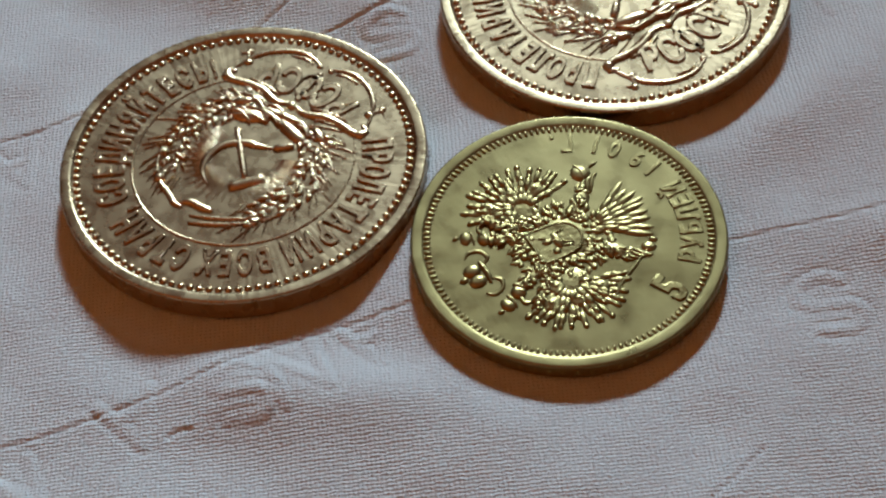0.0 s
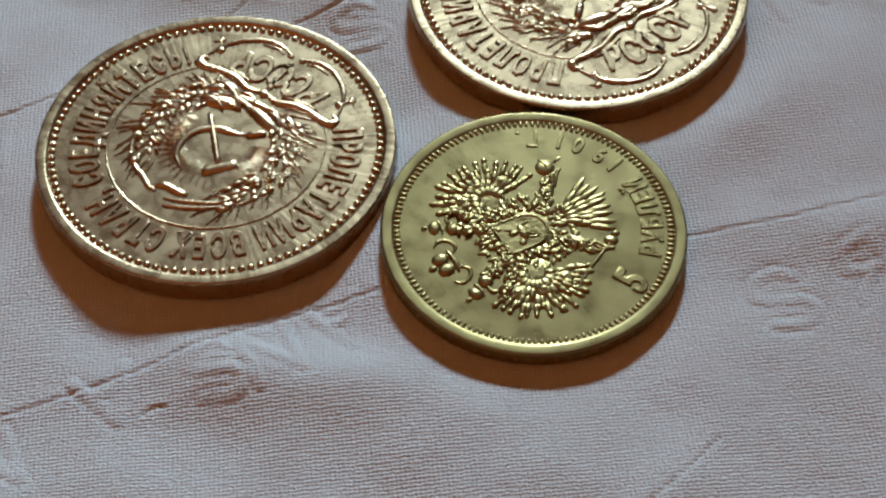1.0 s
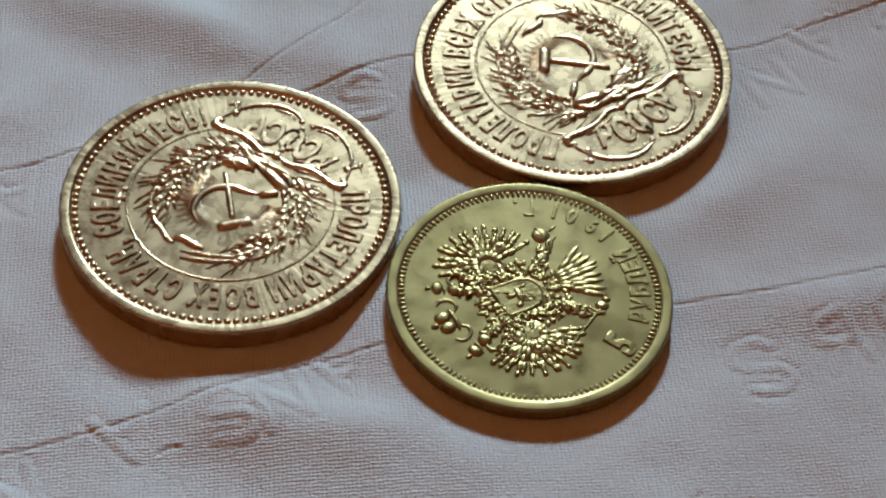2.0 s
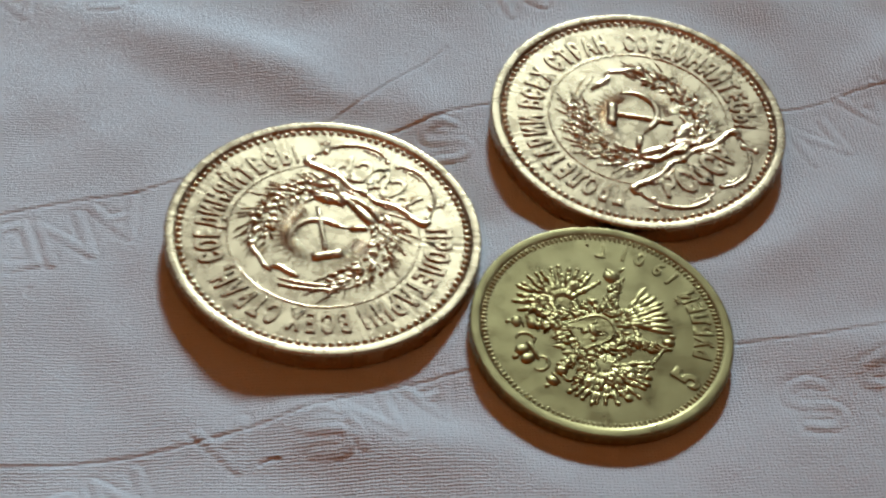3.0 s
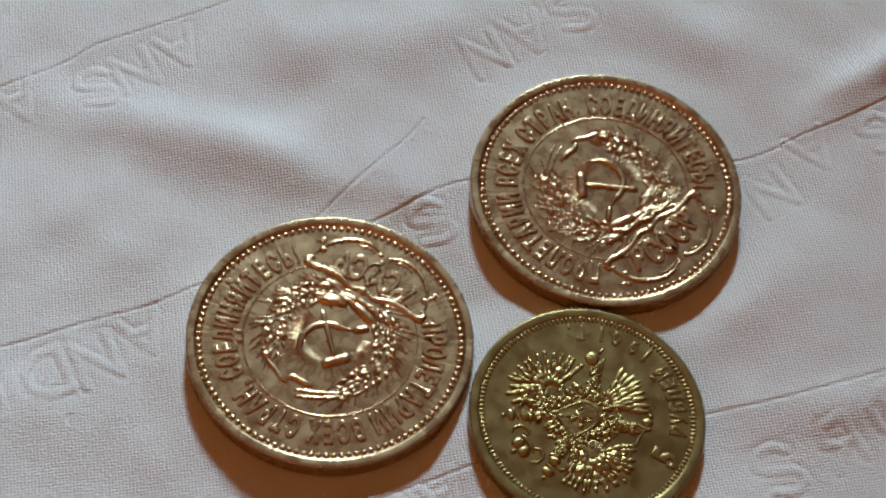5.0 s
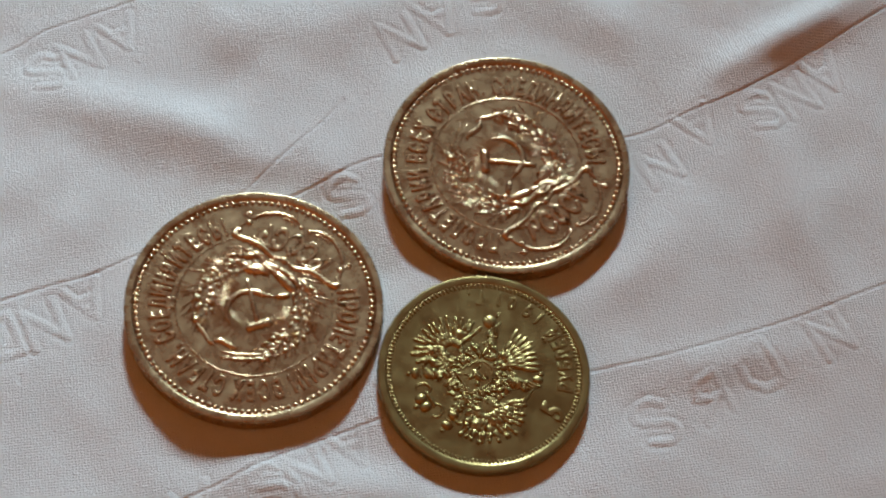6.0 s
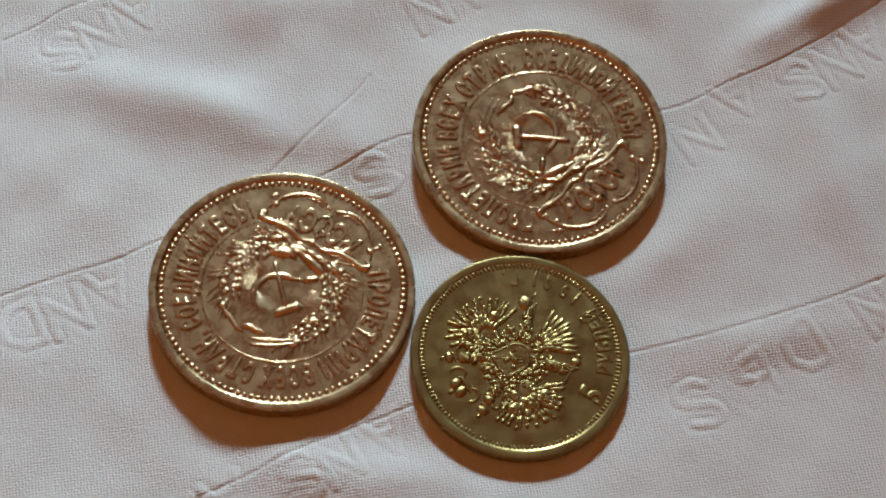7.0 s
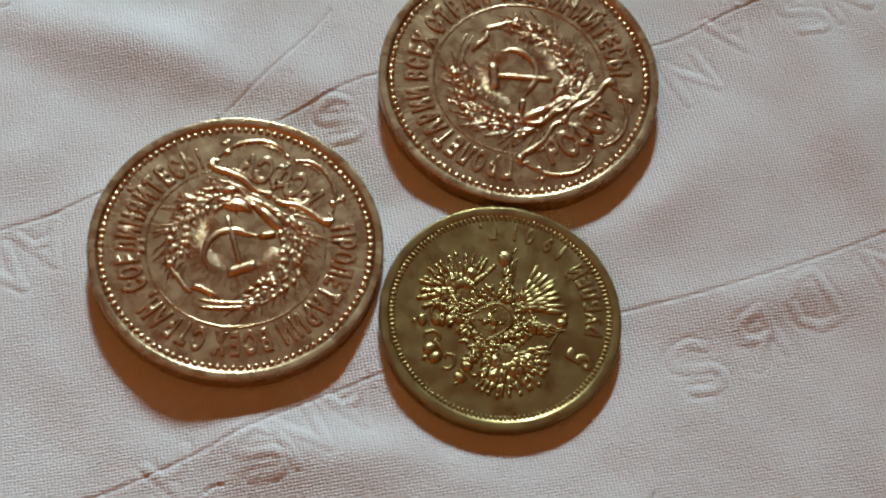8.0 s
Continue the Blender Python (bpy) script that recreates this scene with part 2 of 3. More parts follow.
def chervonets():
    """Soviet ten-rouble gold piece, 22.6 mm: state emblem in a ring, motto round it, scrollwork with initials at the foot."""
    R, H = 11.3, 1.70
    coin = new("gold_coin")
    field = H - 0.19
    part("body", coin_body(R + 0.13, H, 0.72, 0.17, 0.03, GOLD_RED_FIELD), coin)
    bm = bmesh.new()
    blob(bm, 0, 0, 0.26, 0.26, 0.18)
    bead = finish(bm, "bead", GOLD_RED)
    for i in range(112):
        a = 360 * i / 112
        part("bead", bead, coin, Matrix.Translation((*(v * MM for v in polar(10.38, a)), field * MM)))
    # inner ring, open where the scrollwork crosses it
    single("ring", GOLD_RED, coin, lambda bm: strand(bm, [polar(6.95, a) for a in range(-52, 233, 4)], 0.2, 0.14, 2), field)
    text = "ПРОЛЕТАРИИ ВСЕХ СТРАН, СОЕДИНЯЙТЕСЬ!"
    round_text(coin, glyphs(text, 0.80, 1.75, 0.14, GOLD_RED), text, 222, -42, 7.5, field)
    rng = random.Random(4)

    # rays behind the emblem
    bm = bmesh.new()
    strand(bm, [(0, 0), (0, 1)], 0.07, 0.10, 3)
    ray = finish(bm, "ray", GOLD_RED)
    for i in range(96):
        a = -20 + 220 * i / 95
        r0, r1 = 2.0 + 0.3 * (i % 2), 3.7 + 0.4 * math.sin(i * 1.9)
        x, y = polar(r0, a)
        part("ray", ray, coin, Matrix.Translation((x * MM, (y - 0.3) * MM, field * MM)) @ Matrix.Rotation(radians(a - 90), 4, "Z") @ Matrix.Diagonal((1, r1 - r0, 1, 1)))

    # wreath: two sheaves of wheat
    bm = bmesh.new()
    blob(bm, 0, 0, 0.19, 0.42, 0.34, 0, 0.6)
    grain = finish(bm, "grain", GOLD_RED)
    bm = bmesh.new()
    strand(bm, [(0, 0), (0.10, 0.5), (0.05, 1)], 0.13, 0.14, 3, 0.2)
    awn = finish(bm, "awn", GOLD_RED)
    for side in (-1, 1):
        for row in range(4):
            for i in range(14):
                a = 268 + side * (30 + i * 7.8 + 3 * row + rng.uniform(-3, 3))
                r = 3.75 + 0.5 * row + rng.uniform(-0.25, 0.25)
                x, y = polar(r, a)
                lean = radians(a - 90) + side * radians(90 - 20 * (row - 1.5) + rng.uniform(-35, 35))
                part("grain", grain, coin, Matrix.Translation((x * MM, y * MM, (field + 0.02) * MM)) @ Matrix.Rotation(lean, 4, "Z")
                     @ Matrix.Diagonal((rng.uniform(0.7, 1.3), rng.uniform(0.7, 1.3), rng.uniform(0.5, 1.4), 1)))
        for i in range(74):
            a = 268 + side * (16 + i * 1.75)
            x, y = polar(4.7 + rng.uniform(-1.0, 0.5), a)
            lean = radians(a - 90) + side * radians(rng.uniform(30, 66))
            part("awn", awn, coin, Matrix.Translation((x * MM, y * MM, field * MM)) @ Matrix.Rotation(lean, 4, "Z") @ Matrix.Diagonal((side * 0.8, rng.uniform(1.2, 2.3), 1.3, 1)))
    # tied ribbon ends over the wreath
    single("band", GOLD_RED, coin, lambda bm: strand(bm, [(3.6, 3.9), (3.0, 4.35), (2.3, 4.6), (1.5, 5.05), (0.9, 5.1)], 0.45, 0.3), field)
    single("band", GOLD_RED, coin, lambda bm: strand(bm, [(1.2, 4.9), (0.7, 4.5), (-0.2, 4.5), (-1.0, 4.4)], 0.6, 0.36), field)
    single("band", GOLD_RED, coin, lambda bm: strand(bm, [(-3.5, 4.0), (-2.4, 4.8), (-1.3, 5.4), (-0.2, 5.9)], 0.3, 0.28), field)
    single("band", GOLD_RED, coin, lambda bm: strand(bm, [(-3.4, 3.7), (-2.3, 4.35), (-1.2, 4.9), (0.1, 5.4)], 0.3, 0.26), field)
    single("knot", GOLD_RED, coin, lambda bm: blob(bm, 3.6, 3.9, 0.42, 0.36, 0.36), field)
    single("knot", GOLD_RED, coin, lambda bm: blob(bm, -3.6, 3.85, 0.42, 0.36, 0.36), field)
    for side in (-1, 1):
        single("stalk", GOLD_RED, coin, lambda bm: strand(bm, [(side * 3.7, 3.7), (side * 4.4, 3.1), (side * 4.9, 2.1)], 0.22, 0.22), field)

    # hammer and sickle
    single("hammer_handle", GOLD_RED, coin, lambda bm: strand(bm, [(1.9, -1.9), (0.4, -0.3), (-1.2, 1.4)], 0.5, 0.38, 4, 0.8), field)
    single("hammer_head", GOLD_RED, coin, lambda bm: strand(bm, [(-2.15, 0.65), (-1.4, 1.5), (-0.65, 2.35)], 0.95, 0.4, 3, 0.95), field)
    single("sickle", GOLD_RED, coin, lambda bm: strand(bm, [(-1.2, -1.6), (-0.3, -1.3), (0.7, -1.1), (1.7, -0.3), (2.0, 0.9), (1.6, 2.1), (0.6, 2.85)], 0.62, 0.36, 6, 0.1), field)
    single("sickle_handle", GOLD_RED, coin, lambda bm: strand(bm, [(-2.2, -2.4), (-1.2, -1.6)], 0.62, 0.44, 4, 0.8), field)

    # drapery at the foot of the emblem
    for x, y, rx, ry, turn in ((1.9, -3.1, 1.5, 0.62, 0.35), (-1.3, -3.3, 1.7, 0.5, -0.3), (0.2, -4.1, 2.1, 0.38, 0.05), (2.9, -4.0, 0.8, 0.35, 0.6), (-3.0, -3.9, 0.9, 0.35, -0.5)):
        single("drape", GOLD_RED, coin, lambda bm: blob(bm, x, y, rx, ry, 0.4, turn), field)
    for k in range(9):
        x, y, w = rng.uniform(-2.4, 2.4), rng.uniform(-4.6, -2.8), rng.uniform(0.7, 1.5)
        turn = rng.uniform(-0.7, 0.7)
        single("leaf", GOLD_RED, coin, lambda bm: strand(bm, [(x - w, y - w * turn + 0.3), (x, y - 0.15), (x + w, y + w * turn + 0.2)], 0.36, 0.5, 4, 0.15), field)

    # scrollwork with the initials
    for side in (-1, 1):
        s = side
        single("scroll", GOLD_RED, coin, lambda bm: strand(bm, [(s * 0.1, -5.25), (s * 1.1, -4.95), (s * 2.4, -5.35), (s * 3.6, -5.35), (s * 4.9, -5.15), (s * 5.4, -5.6), (s * 4.9, -5.95)], 0.62, 0.36), field)
        single("scroll", GOLD_RED, coin, lambda bm: strand(bm, [(s * 1.2, -5.5), (s * 2.6, -5.8), (s * 3.8, -5.75)], 0.2, 0.26), field)
        single("scroll", GOLD_RED, coin, lambda bm: strand(bm, [(s * 0.35, -8.95), (s * 1.5, -9.3), (s * 2.7, -9.15), (s * 3.8, -8.5), (s * 4.6, -7.6), (s * 4.75, -6.9)], 0.4, 0.32), field)
        single("scroll", GOLD_RED, coin, lambda bm: strand(bm, [(s * 0.9, -8.75), (s * 1.6, -8.95), (s * 2.6, -8.75)], 0.18, 0.22), field)
        single("scroll", GOLD_RED, coin, lambda bm: strand(bm, [(s * 5.3, -4.9), (s * 5.15, -6.2), (s * 4.9, -7.1), (s * 5.25, -7.55), (s * 5.6, -7.3)], 0.24, 0.24), field)
        single("stud", GOLD_RED, coin, lambda bm: blob(bm, s * 5.2, -7.72, 0.27, 0.27, 0.28), field)
        single("stud", GOLD_RED, coin, lambda bm: blob(bm, s * 5.2, -5.25, 0.45, 0.4, 0.38), field)
        single("stud", GOLD_RED, coin, lambda bm: blob(bm, s * 4.75, -6.9, 0.35, 0.3, 0.3), field)
        single("stud", GOLD_RED, coin, lambda bm: blob(bm, s * 0.45, -8.85, 0.26, 0.22, 0.26), field)
    single("stud", GOLD_RED, coin, lambda bm: blob(bm, 0, -5.15, 0.42, 0.36, 0.4), field)
    press(coin, field, 0.48)
    initials = "РСФСР"
    round_text(coin, glyphs(initials, 1.2, 2.15, 0.13, GOLD_RED), initials, 270 - 29, 270 + 29, 8.1, field, inward=True)
    return coin


def five_roubles():
    """Old five-rouble gold piece, 18.5 mm: double-headed eagle, value and year round its foot."""
    R, H = 9.25, 1.2
    coin = new("gold_coin")
    field = H - 0.13
    part("body", coin_body(R + 0.1, H, 0.74, 0.11, 0.02, GOLD_GREEN_FIELD), coin)
    bm = bmesh.new()
    blob(bm, 0, 0, 0.135, 0.30, 0.125)
    tooth = finish(bm, "rim_tooth", GOLD_GREEN)
    for i in range(144):
        a = 2.5 * i
        part("rim_tooth", tooth, coin, Matrix.Translation((*(v * MM for v in polar(8.40, a)), field * MM)) @ Matrix.Rotation(radians(a - 90), 4, "Z"))
    words = glyphs("РУБЛЕЙ1901Г.", 0.80, 1.25, 0.09, GOLD_GREEN)
    round_text(coin, words, "РУБЛЕЙ", 270 - 44, 270 + 6, 7.85, field, inward=True)
    round_text(coin, words, "1901", 270 + 14, 270 + 52, 7.85, field, inward=True)
    round_text(coin, words, "Г.", 270 + 58, 270 + 72, 7.85, field, inward=True)
    round_text(coin, glyphs("5", 1.35, 2.1, 0.11, GOLD_GREEN), "5", 270 - 67, 270 - 54, 7.9, field, inward=True)
    # small raised marks round the edge
    bm = bmesh.new()
    blob(bm, 0, 0, 0.16, 0.24, 0.05)
    mark = finish(bm, "edge_mark", GOLD_GREEN)
    for i in range(72):
        a = 2 * math.pi * i / 72
        part("edge_mark", mark, coin, Matrix.Translation(((R + 0.1) * MM * math.cos(a), (R + 0.1) * MM * math.sin(a), 0.52 * H * MM)) @ Matrix.Rotation(a, 4, "Z") @ Matrix.Rotation(math.pi / 2, 4, "Y") @ Matrix.Rotation(math.pi / 2, 4, "Z"))
    rng = random.Random(9)
    z = field

    # wings: fans of long feathers over shorter ones, their tips rounded
    bm = bmesh.new()
    blob(bm, 0, 0.5, 0.2, 0.55, 0.3, 0, 0.3)
    feather = finish(bm, "feather", GOLD_GREEN)
    bm = bmesh.new()
    blob(bm, 0, 0, 0.2, 0.24, 0.3)
    tip = finish(bm, "feather_tip", GOLD_GREEN)
    bm = bmesh.new()
    blob(bm, 0, 0, 0.2, 0.3, 0.22, 0, 0.4)
    plume = finish(bm, "plume", GOLD_GREEN)
    for side in (-1, 1):
        for row, (n, r0, length) in enumerate(((15, 2.1, 1.2), (13, 1.5, 1.1), (11, 0.95, 1.0), (9, 0.45, 0.95))):
            for i in range(n):
                a = -74 + 150 * i / (n - 1) + rng.uniform(-4, 4)
                x, y = 3.05 + r0 * math.cos(radians(a)), 1.5 + 1.05 * r0 * math.sin(radians(a))
                long = length * rng.uniform(0.8, 1.12)
                part("feather", feather, coin, Matrix.Translation((side * x * MM, y * MM, (z + 0.03 * row) * MM)) @ Matrix.Rotation(side * radians(a - 90), 4, "Z")
                     @ Matrix.Diagonal((rng.uniform(0.9, 1.3) * (1 + 0.1 * row), long, rng.uniform(0.6, 1.2), 1)))
                if row < 2:
                    part("feather_tip", tip, coin, Matrix.Translation((side * (x + long * 0.92 * math.cos(radians(a))) * MM, (y + long * 0.92 * math.sin(radians(a))) * MM, (z + 0.02) * MM))
                         @ Matrix.Rotation(side * radians(a - 90), 4, "Z") @ Matrix.Diagonal((rng.uniform(0.8, 1.1), rng.uniform(0.9, 1.5), rng.uniform(0.8, 1.2), 1)))
        for x, y in ((3.9, 3.1), (4.35, 1.6), (4.1, 0.1), (2.95, 2.35)):
            single("small_shield", GOLD_GREEN, coin, lambda bm: (blob(bm, side * x, y, 0.56, 0.62, 0.3), blob(bm, side * x + 0.1, y, 0.28, 0.34, 0.42)), z + 0.06)
        single("wing_cover", GOLD_GREEN, coin, lambda bm: blob(bm, side * 3.05, 1.5, 1.25, 1.35, 0.2), z)
        single("wing_bone", GOLD_GREEN, coin, lambda bm: strand(bm, [(side * 1.7, 1.6), (side * 2.3, 2.6), (side * 2.9, 3.3), (side * 3.6, 3.9)], 0.55, 0.36), z)
        # neck, head, beak and crown
        single("neck", GOLD_GREEN, coin, lambda bm: strand(bm, [(side * 0.9, 2.0), (side * 1.5, 2.9), (side * 1.75, 3.7), (side * 2.2, 4.35)], 0.8, 0.4, 5, 0.7), z)
        single("head", GOLD_GREEN, coin, lambda bm: blob(bm, side * 2.2, 4.45, 0.52, 0.46, 0.46), z)
        single("beak", GOLD_GREEN, coin, lambda bm: strand(bm, [(side * 2.5, 4.5), (side * 3.05, 4.45), (side * 3.2, 4.05)], 0.3, 0.3), z)
        single("small_crown", GOLD_GREEN, coin, lambda bm: (blob(bm, side * 2.75, 5.4, 0.55, 0.4, 0.36, -side * 0.4), blob(bm, side * 3.0, 5.95, 0.16, 0.24, 0.32), strand(bm, [(side * 2.1, 5.15), (side * 2.6, 4.98), (side * 3.15, 5.0)], 0.24, 0.36)), z)
        single("sash", GOLD_GREEN, coin, lambda bm: strand(bm, [(side * 0.5, 5.4), (side * 0.9, 4.9), (side * 1.5, 5.1), (side * 1.7, 5.7), (side * 1.4, 6.1)], 0.3, 0.26), z)
        # leg and talons
        single("leg", GOLD_GREEN, coin, lambda bm: strand(bm, [(side * 1.2, -0.8), (side * 1.9, -1.7), (side * 2.6, -2.5)], 1.1, 0.34, 5, 0.5), z)
        for k in range(4):
            single("talon", GOLD_GREEN, coin, lambda bm: strand(bm, [(side * 2.3, -2.3 - 0.15 * k), (side * (2.9 + 0.12 * k), -2.1 - 0.42 * k), (side * (3.3 + 0.05 * k), -2.5 - 0.42 * k)], 0.28, 0.32), z)
        for k in range(10):
            t = 0.15 + 0.27 * k
            part("chain_link", tip, coin, Matrix.Translation((side * 1.75 * math.sin(t) * MM, (0.75 - 2.05 * math.cos(t)) * MM, (z + 0.12) * MM)))
    # great crown
    single("crown", GOLD_GREEN, coin, lambda bm: (blob(bm, -0.42, 6.15, 0.48, 0.6, 0.44), blob(bm, 0.42, 6.15, 0.48, 0.6, 0.44), blob(bm, 0, 6.85, 0.2, 0.32, 0.4),
                                                  strand(bm, [(-0.85, 5.5), (0, 5.4), (0.85, 5.5)], 0.36, 0.4)), z)
    # body and breast shield
    single("breast", GOLD_GREEN, coin, lambda bm: blob(bm, 0, 0.6, 2.1, 2.4, 0.22), z)

    def shield(bm):
        edge = [(-1.2, 2.2), (-1.2, 0.2), (-0.85, -0.45), (0, -0.75), (0.85, -0.45), (1.2, 0.2), (1.2, 2.2)]
        top = [bm.verts.new((x * MM, y * MM, 0.38 * MM)) for x, y in edge]
        low = [bm.verts.new((x * MM, y * MM, 0)) for x, y in edge]
        bm.faces.new(top)
        for i in range(len(edge)):
            bm.faces.new((top[i], top[i - 1], low[i - 1], low[i]))
        bmesh.ops.recalc_face_normals(bm, faces=bm.faces)

    def shield_border(bm):
        strand(bm, [(-1.2, 2.2), (-1.22, 1.2), (-1.15, 0.2), (-0.8, -0.47), (0, -0.77), (0.8, -0.47), (1.15, 0.2), (1.22, 1.2), (1.2, 2.2), (0.5, 2.22), (-0.5, 2.22), (-1.15, 2.2)], 0.2, 0.2, 4, 0.9)

    single("breast_shield", GOLD_GREEN, coin, shield, z, smooth=False)
    single("shield_border", GOLD_GREEN, coin, shield_border, z + 0.35)
    single("shield_device", GOLD_GREEN, coin, lambda bm: (blob(bm, 0.0, 0.75, 0.7, 0.3, 0.26), blob(bm, 0.15, 1.3, 0.24, 0.38, 0.28), blob(bm, -0.7, 1.1, 0.26, 0.28, 0.24),
                                                  strand(bm, [(-0.5, 0.6), (-0.65, 0.0)], 0.18, 0.22), strand(bm, [(0.5, 0.6), (0.65, 0.0)], 0.18, 0.22), strand(bm, [(0.6, 1.7), (-0.6, -0.1)], 0.12, 0.28)), z + 0.36)
    # plumage of breast and thighs
    for side in (-1, 1):
        for line in ([(1.0, 2.2), (1.5, 2.9), (1.75, 3.7), (2.1, 4.2)], [(1.2, -0.8), (1.9, -1.7), (2.6, -2.4)], [(1.9, 1.9), (2.3, 2.6), (2.9, 3.3), (3.6, 3.9)]):
            for q in spline(line, 6):
                for k in range(2):
                    part("plume", plume, coin, Matrix.Translation((side * (q.x + rng.uniform(-0.4, 0.4)) * MM, (q.y + rng.uniform(-0.3, 0.3)) * MM, (z + rng.uniform(0.05, 0.28)) * MM))
                         @ Matrix.Rotation(rng.uniform(0, 6.3), 4, "Z") @ Matrix.Diagonal((rng.uniform(0.6, 1.2), rng.uniform(0.7, 1.3), rng.uniform(0.8, 1.8), 1)))
    for i in range(170):
        r, a = rng.uniform(1.6, 3.0), rng.uniform(0, 360)
        x, y = r * math.cos(radians(a)), r * 1.08 * math.sin(radians(a)) + 0.5
        part("plume", plume, coin, Matrix.Translation((x * MM, y * MM, (z + max(0.02, 0.42 - 0.14 * r)) * MM)) @ Matrix.Rotation(radians(a - 90 + rng.uniform(-50, 50)), 4, "Z")
             @ Matrix.Diagonal((rng.uniform(0.7, 1.3), rng.uniform(0.7, 1.5), rng.uniform(0.7, 1.6), 1)))
    # tail
    for row, (n, r0, length, spread) in enumerate(((9, 2.0, 2.0, 34), (7, 1.3, 1.6, 30), (5, 0.7, 1.3, 26))):
        for i in range(n):
            a = 270 - spread + 2 * spread * i / (n - 1) + rng.uniform(-3, 3)
            x, y = polar(r0, a)
            part("feather", feather, coin, Matrix.Translation((x * MM, (y - 1.3) * MM, (z + 0.05 * row) * MM)) @ Matrix.Rotation(radians(a - 90), 4, "Z")
                 @ Matrix.Diagonal((1.3, length * rng.uniform(0.85, 1.05), rng.uniform(0.8, 1.2), 1)))
    # orb and sceptre
    single("orb", GOLD_GREEN, coin, lambda bm: (blob(bm, 3.95, -2.9, 0.66, 0.66, 0.4), strand(bm, [(3.25, -2.8), (3.95, -3.0), (4.65, -2.8)], 0.18, 0.54), strand(bm, [(4.1, -3.6), (4.3, -4.2)], 0.22, 0.28)), z)
    single("sceptre", GOLD_GREEN, coin, lambda bm: strand(bm, [(-2.9, -3.8), (-3.7, -2.4), (-4.4, -1.2), (-5.4, 0.0)], 0.26, 0.3), z)
    single("sceptre_head", GOLD_GREEN, coin, lambda bm: (blob(bm, -2.85, -3.8, 0.4, 0.5, 0.34, -0.5), blob(bm, -2.5, -4.3, 0.22, 0.3, 0.3, -0.5)), z)
    press(coin, field, 0.36)
    return coin


def lie(x, y, slope_x, slope_y, turn, mid):
    """The pose of a coin on the cloth: its middle, the slopes of its face, its turn in degrees, the height of its foot there."""
    n = Vector((-slope_x, -slope_y, 1)).normalized()
    tilt = Vector((0, 0, 1)).rotation_difference(n).to_matrix().to_4x4()
    return Matrix.Translation((x * MM, y * MM, mid * MM)) @ tilt @ Matrix.Rotation(radians(turn), 4, "Z")


# x, y, slopes, turn, height of the foot, radius
LYING = [(0.0, 0.0, -0.0304, -0.020, 156, -0.05, 11.43), (21.25, 16.87, -0.0346, 0.018, 48, -0.05, 11.43), (20.77, -4.29, -0.0487, 0.010, 125, 0.05, 9.35)]
big = chervonets()
big.matrix_basis = lie(*LYING[0][:6])
tagged(big, "pale reddish gold coin with motto and emblem, lying on white cloth", "coin", "gold coins")
other = copy_thing(big, lie(*LYING[1][:6]))
tagged(other, "pale reddish gold coin with motto and emblem, touching the smaller coin", "coin", "gold coins")
small = five_roubles()
small.matrix_basis = lie(*LYING[2][:6])
tagged(small, "smaller yellow gold coin with double-headed eagle, touching two larger coins", "coin", "gold coins")


# ---- the cloth ----
SEAMS = [
    [(-48, -13), (-36, -7.5), (-24.3, -2.1), (-19.7, 0.1), (-15.1, 2.2), (-11, 4.6), (-3, 9.4), (4, 13.5), (9.6, 17), (20, 19.2), (31.9, 21.7), (38.3, 25.3), (44.1, 28.6), (53, 35.7), (64, 45)],
    [(-45, -30), (-30, -26.5), (-17.2, -23.4), (-11.7, -21.9), (-6.3, -19.6), (-1, -16.6), (2.7, -14.2), (10, -10.3), (20, -6), (30, -2.7), (36.5, -0.6), (44, 2.4), (52.3, 6.4), (64, 13)],
    [(-3, 11.8), (-2, 12.9), (1.1, 16.9), (3.8, 20.4), (5.4, 23)],
    [(-48, 13), (-38, 18), (-29, 23.6), (-25.7, 25.8), (-22.9, 28.2), (-14, 33), (-4, 40)],
    [(28, -24), (29.7, -21.8), (31.4, -19.7), (33, -17.4)],
]


def distance(px, py, line):
    """How far each grid place is from a line of short straight pieces."""
    best = np.full(px.shape, 1e9)
    for (ax, ay), (bx, by) in zip(line, line[1:]):
        dx, dy = bx - ax, by - ay
        t = np.clip(((px - ax) * dx + (py - ay) * dy) / (dx * dx + dy * dy + 1e-12), 0, 1)
        best = np.minimum(best, np.hypot(px - ax - t * dx, py - ay - t * dy))
    return best


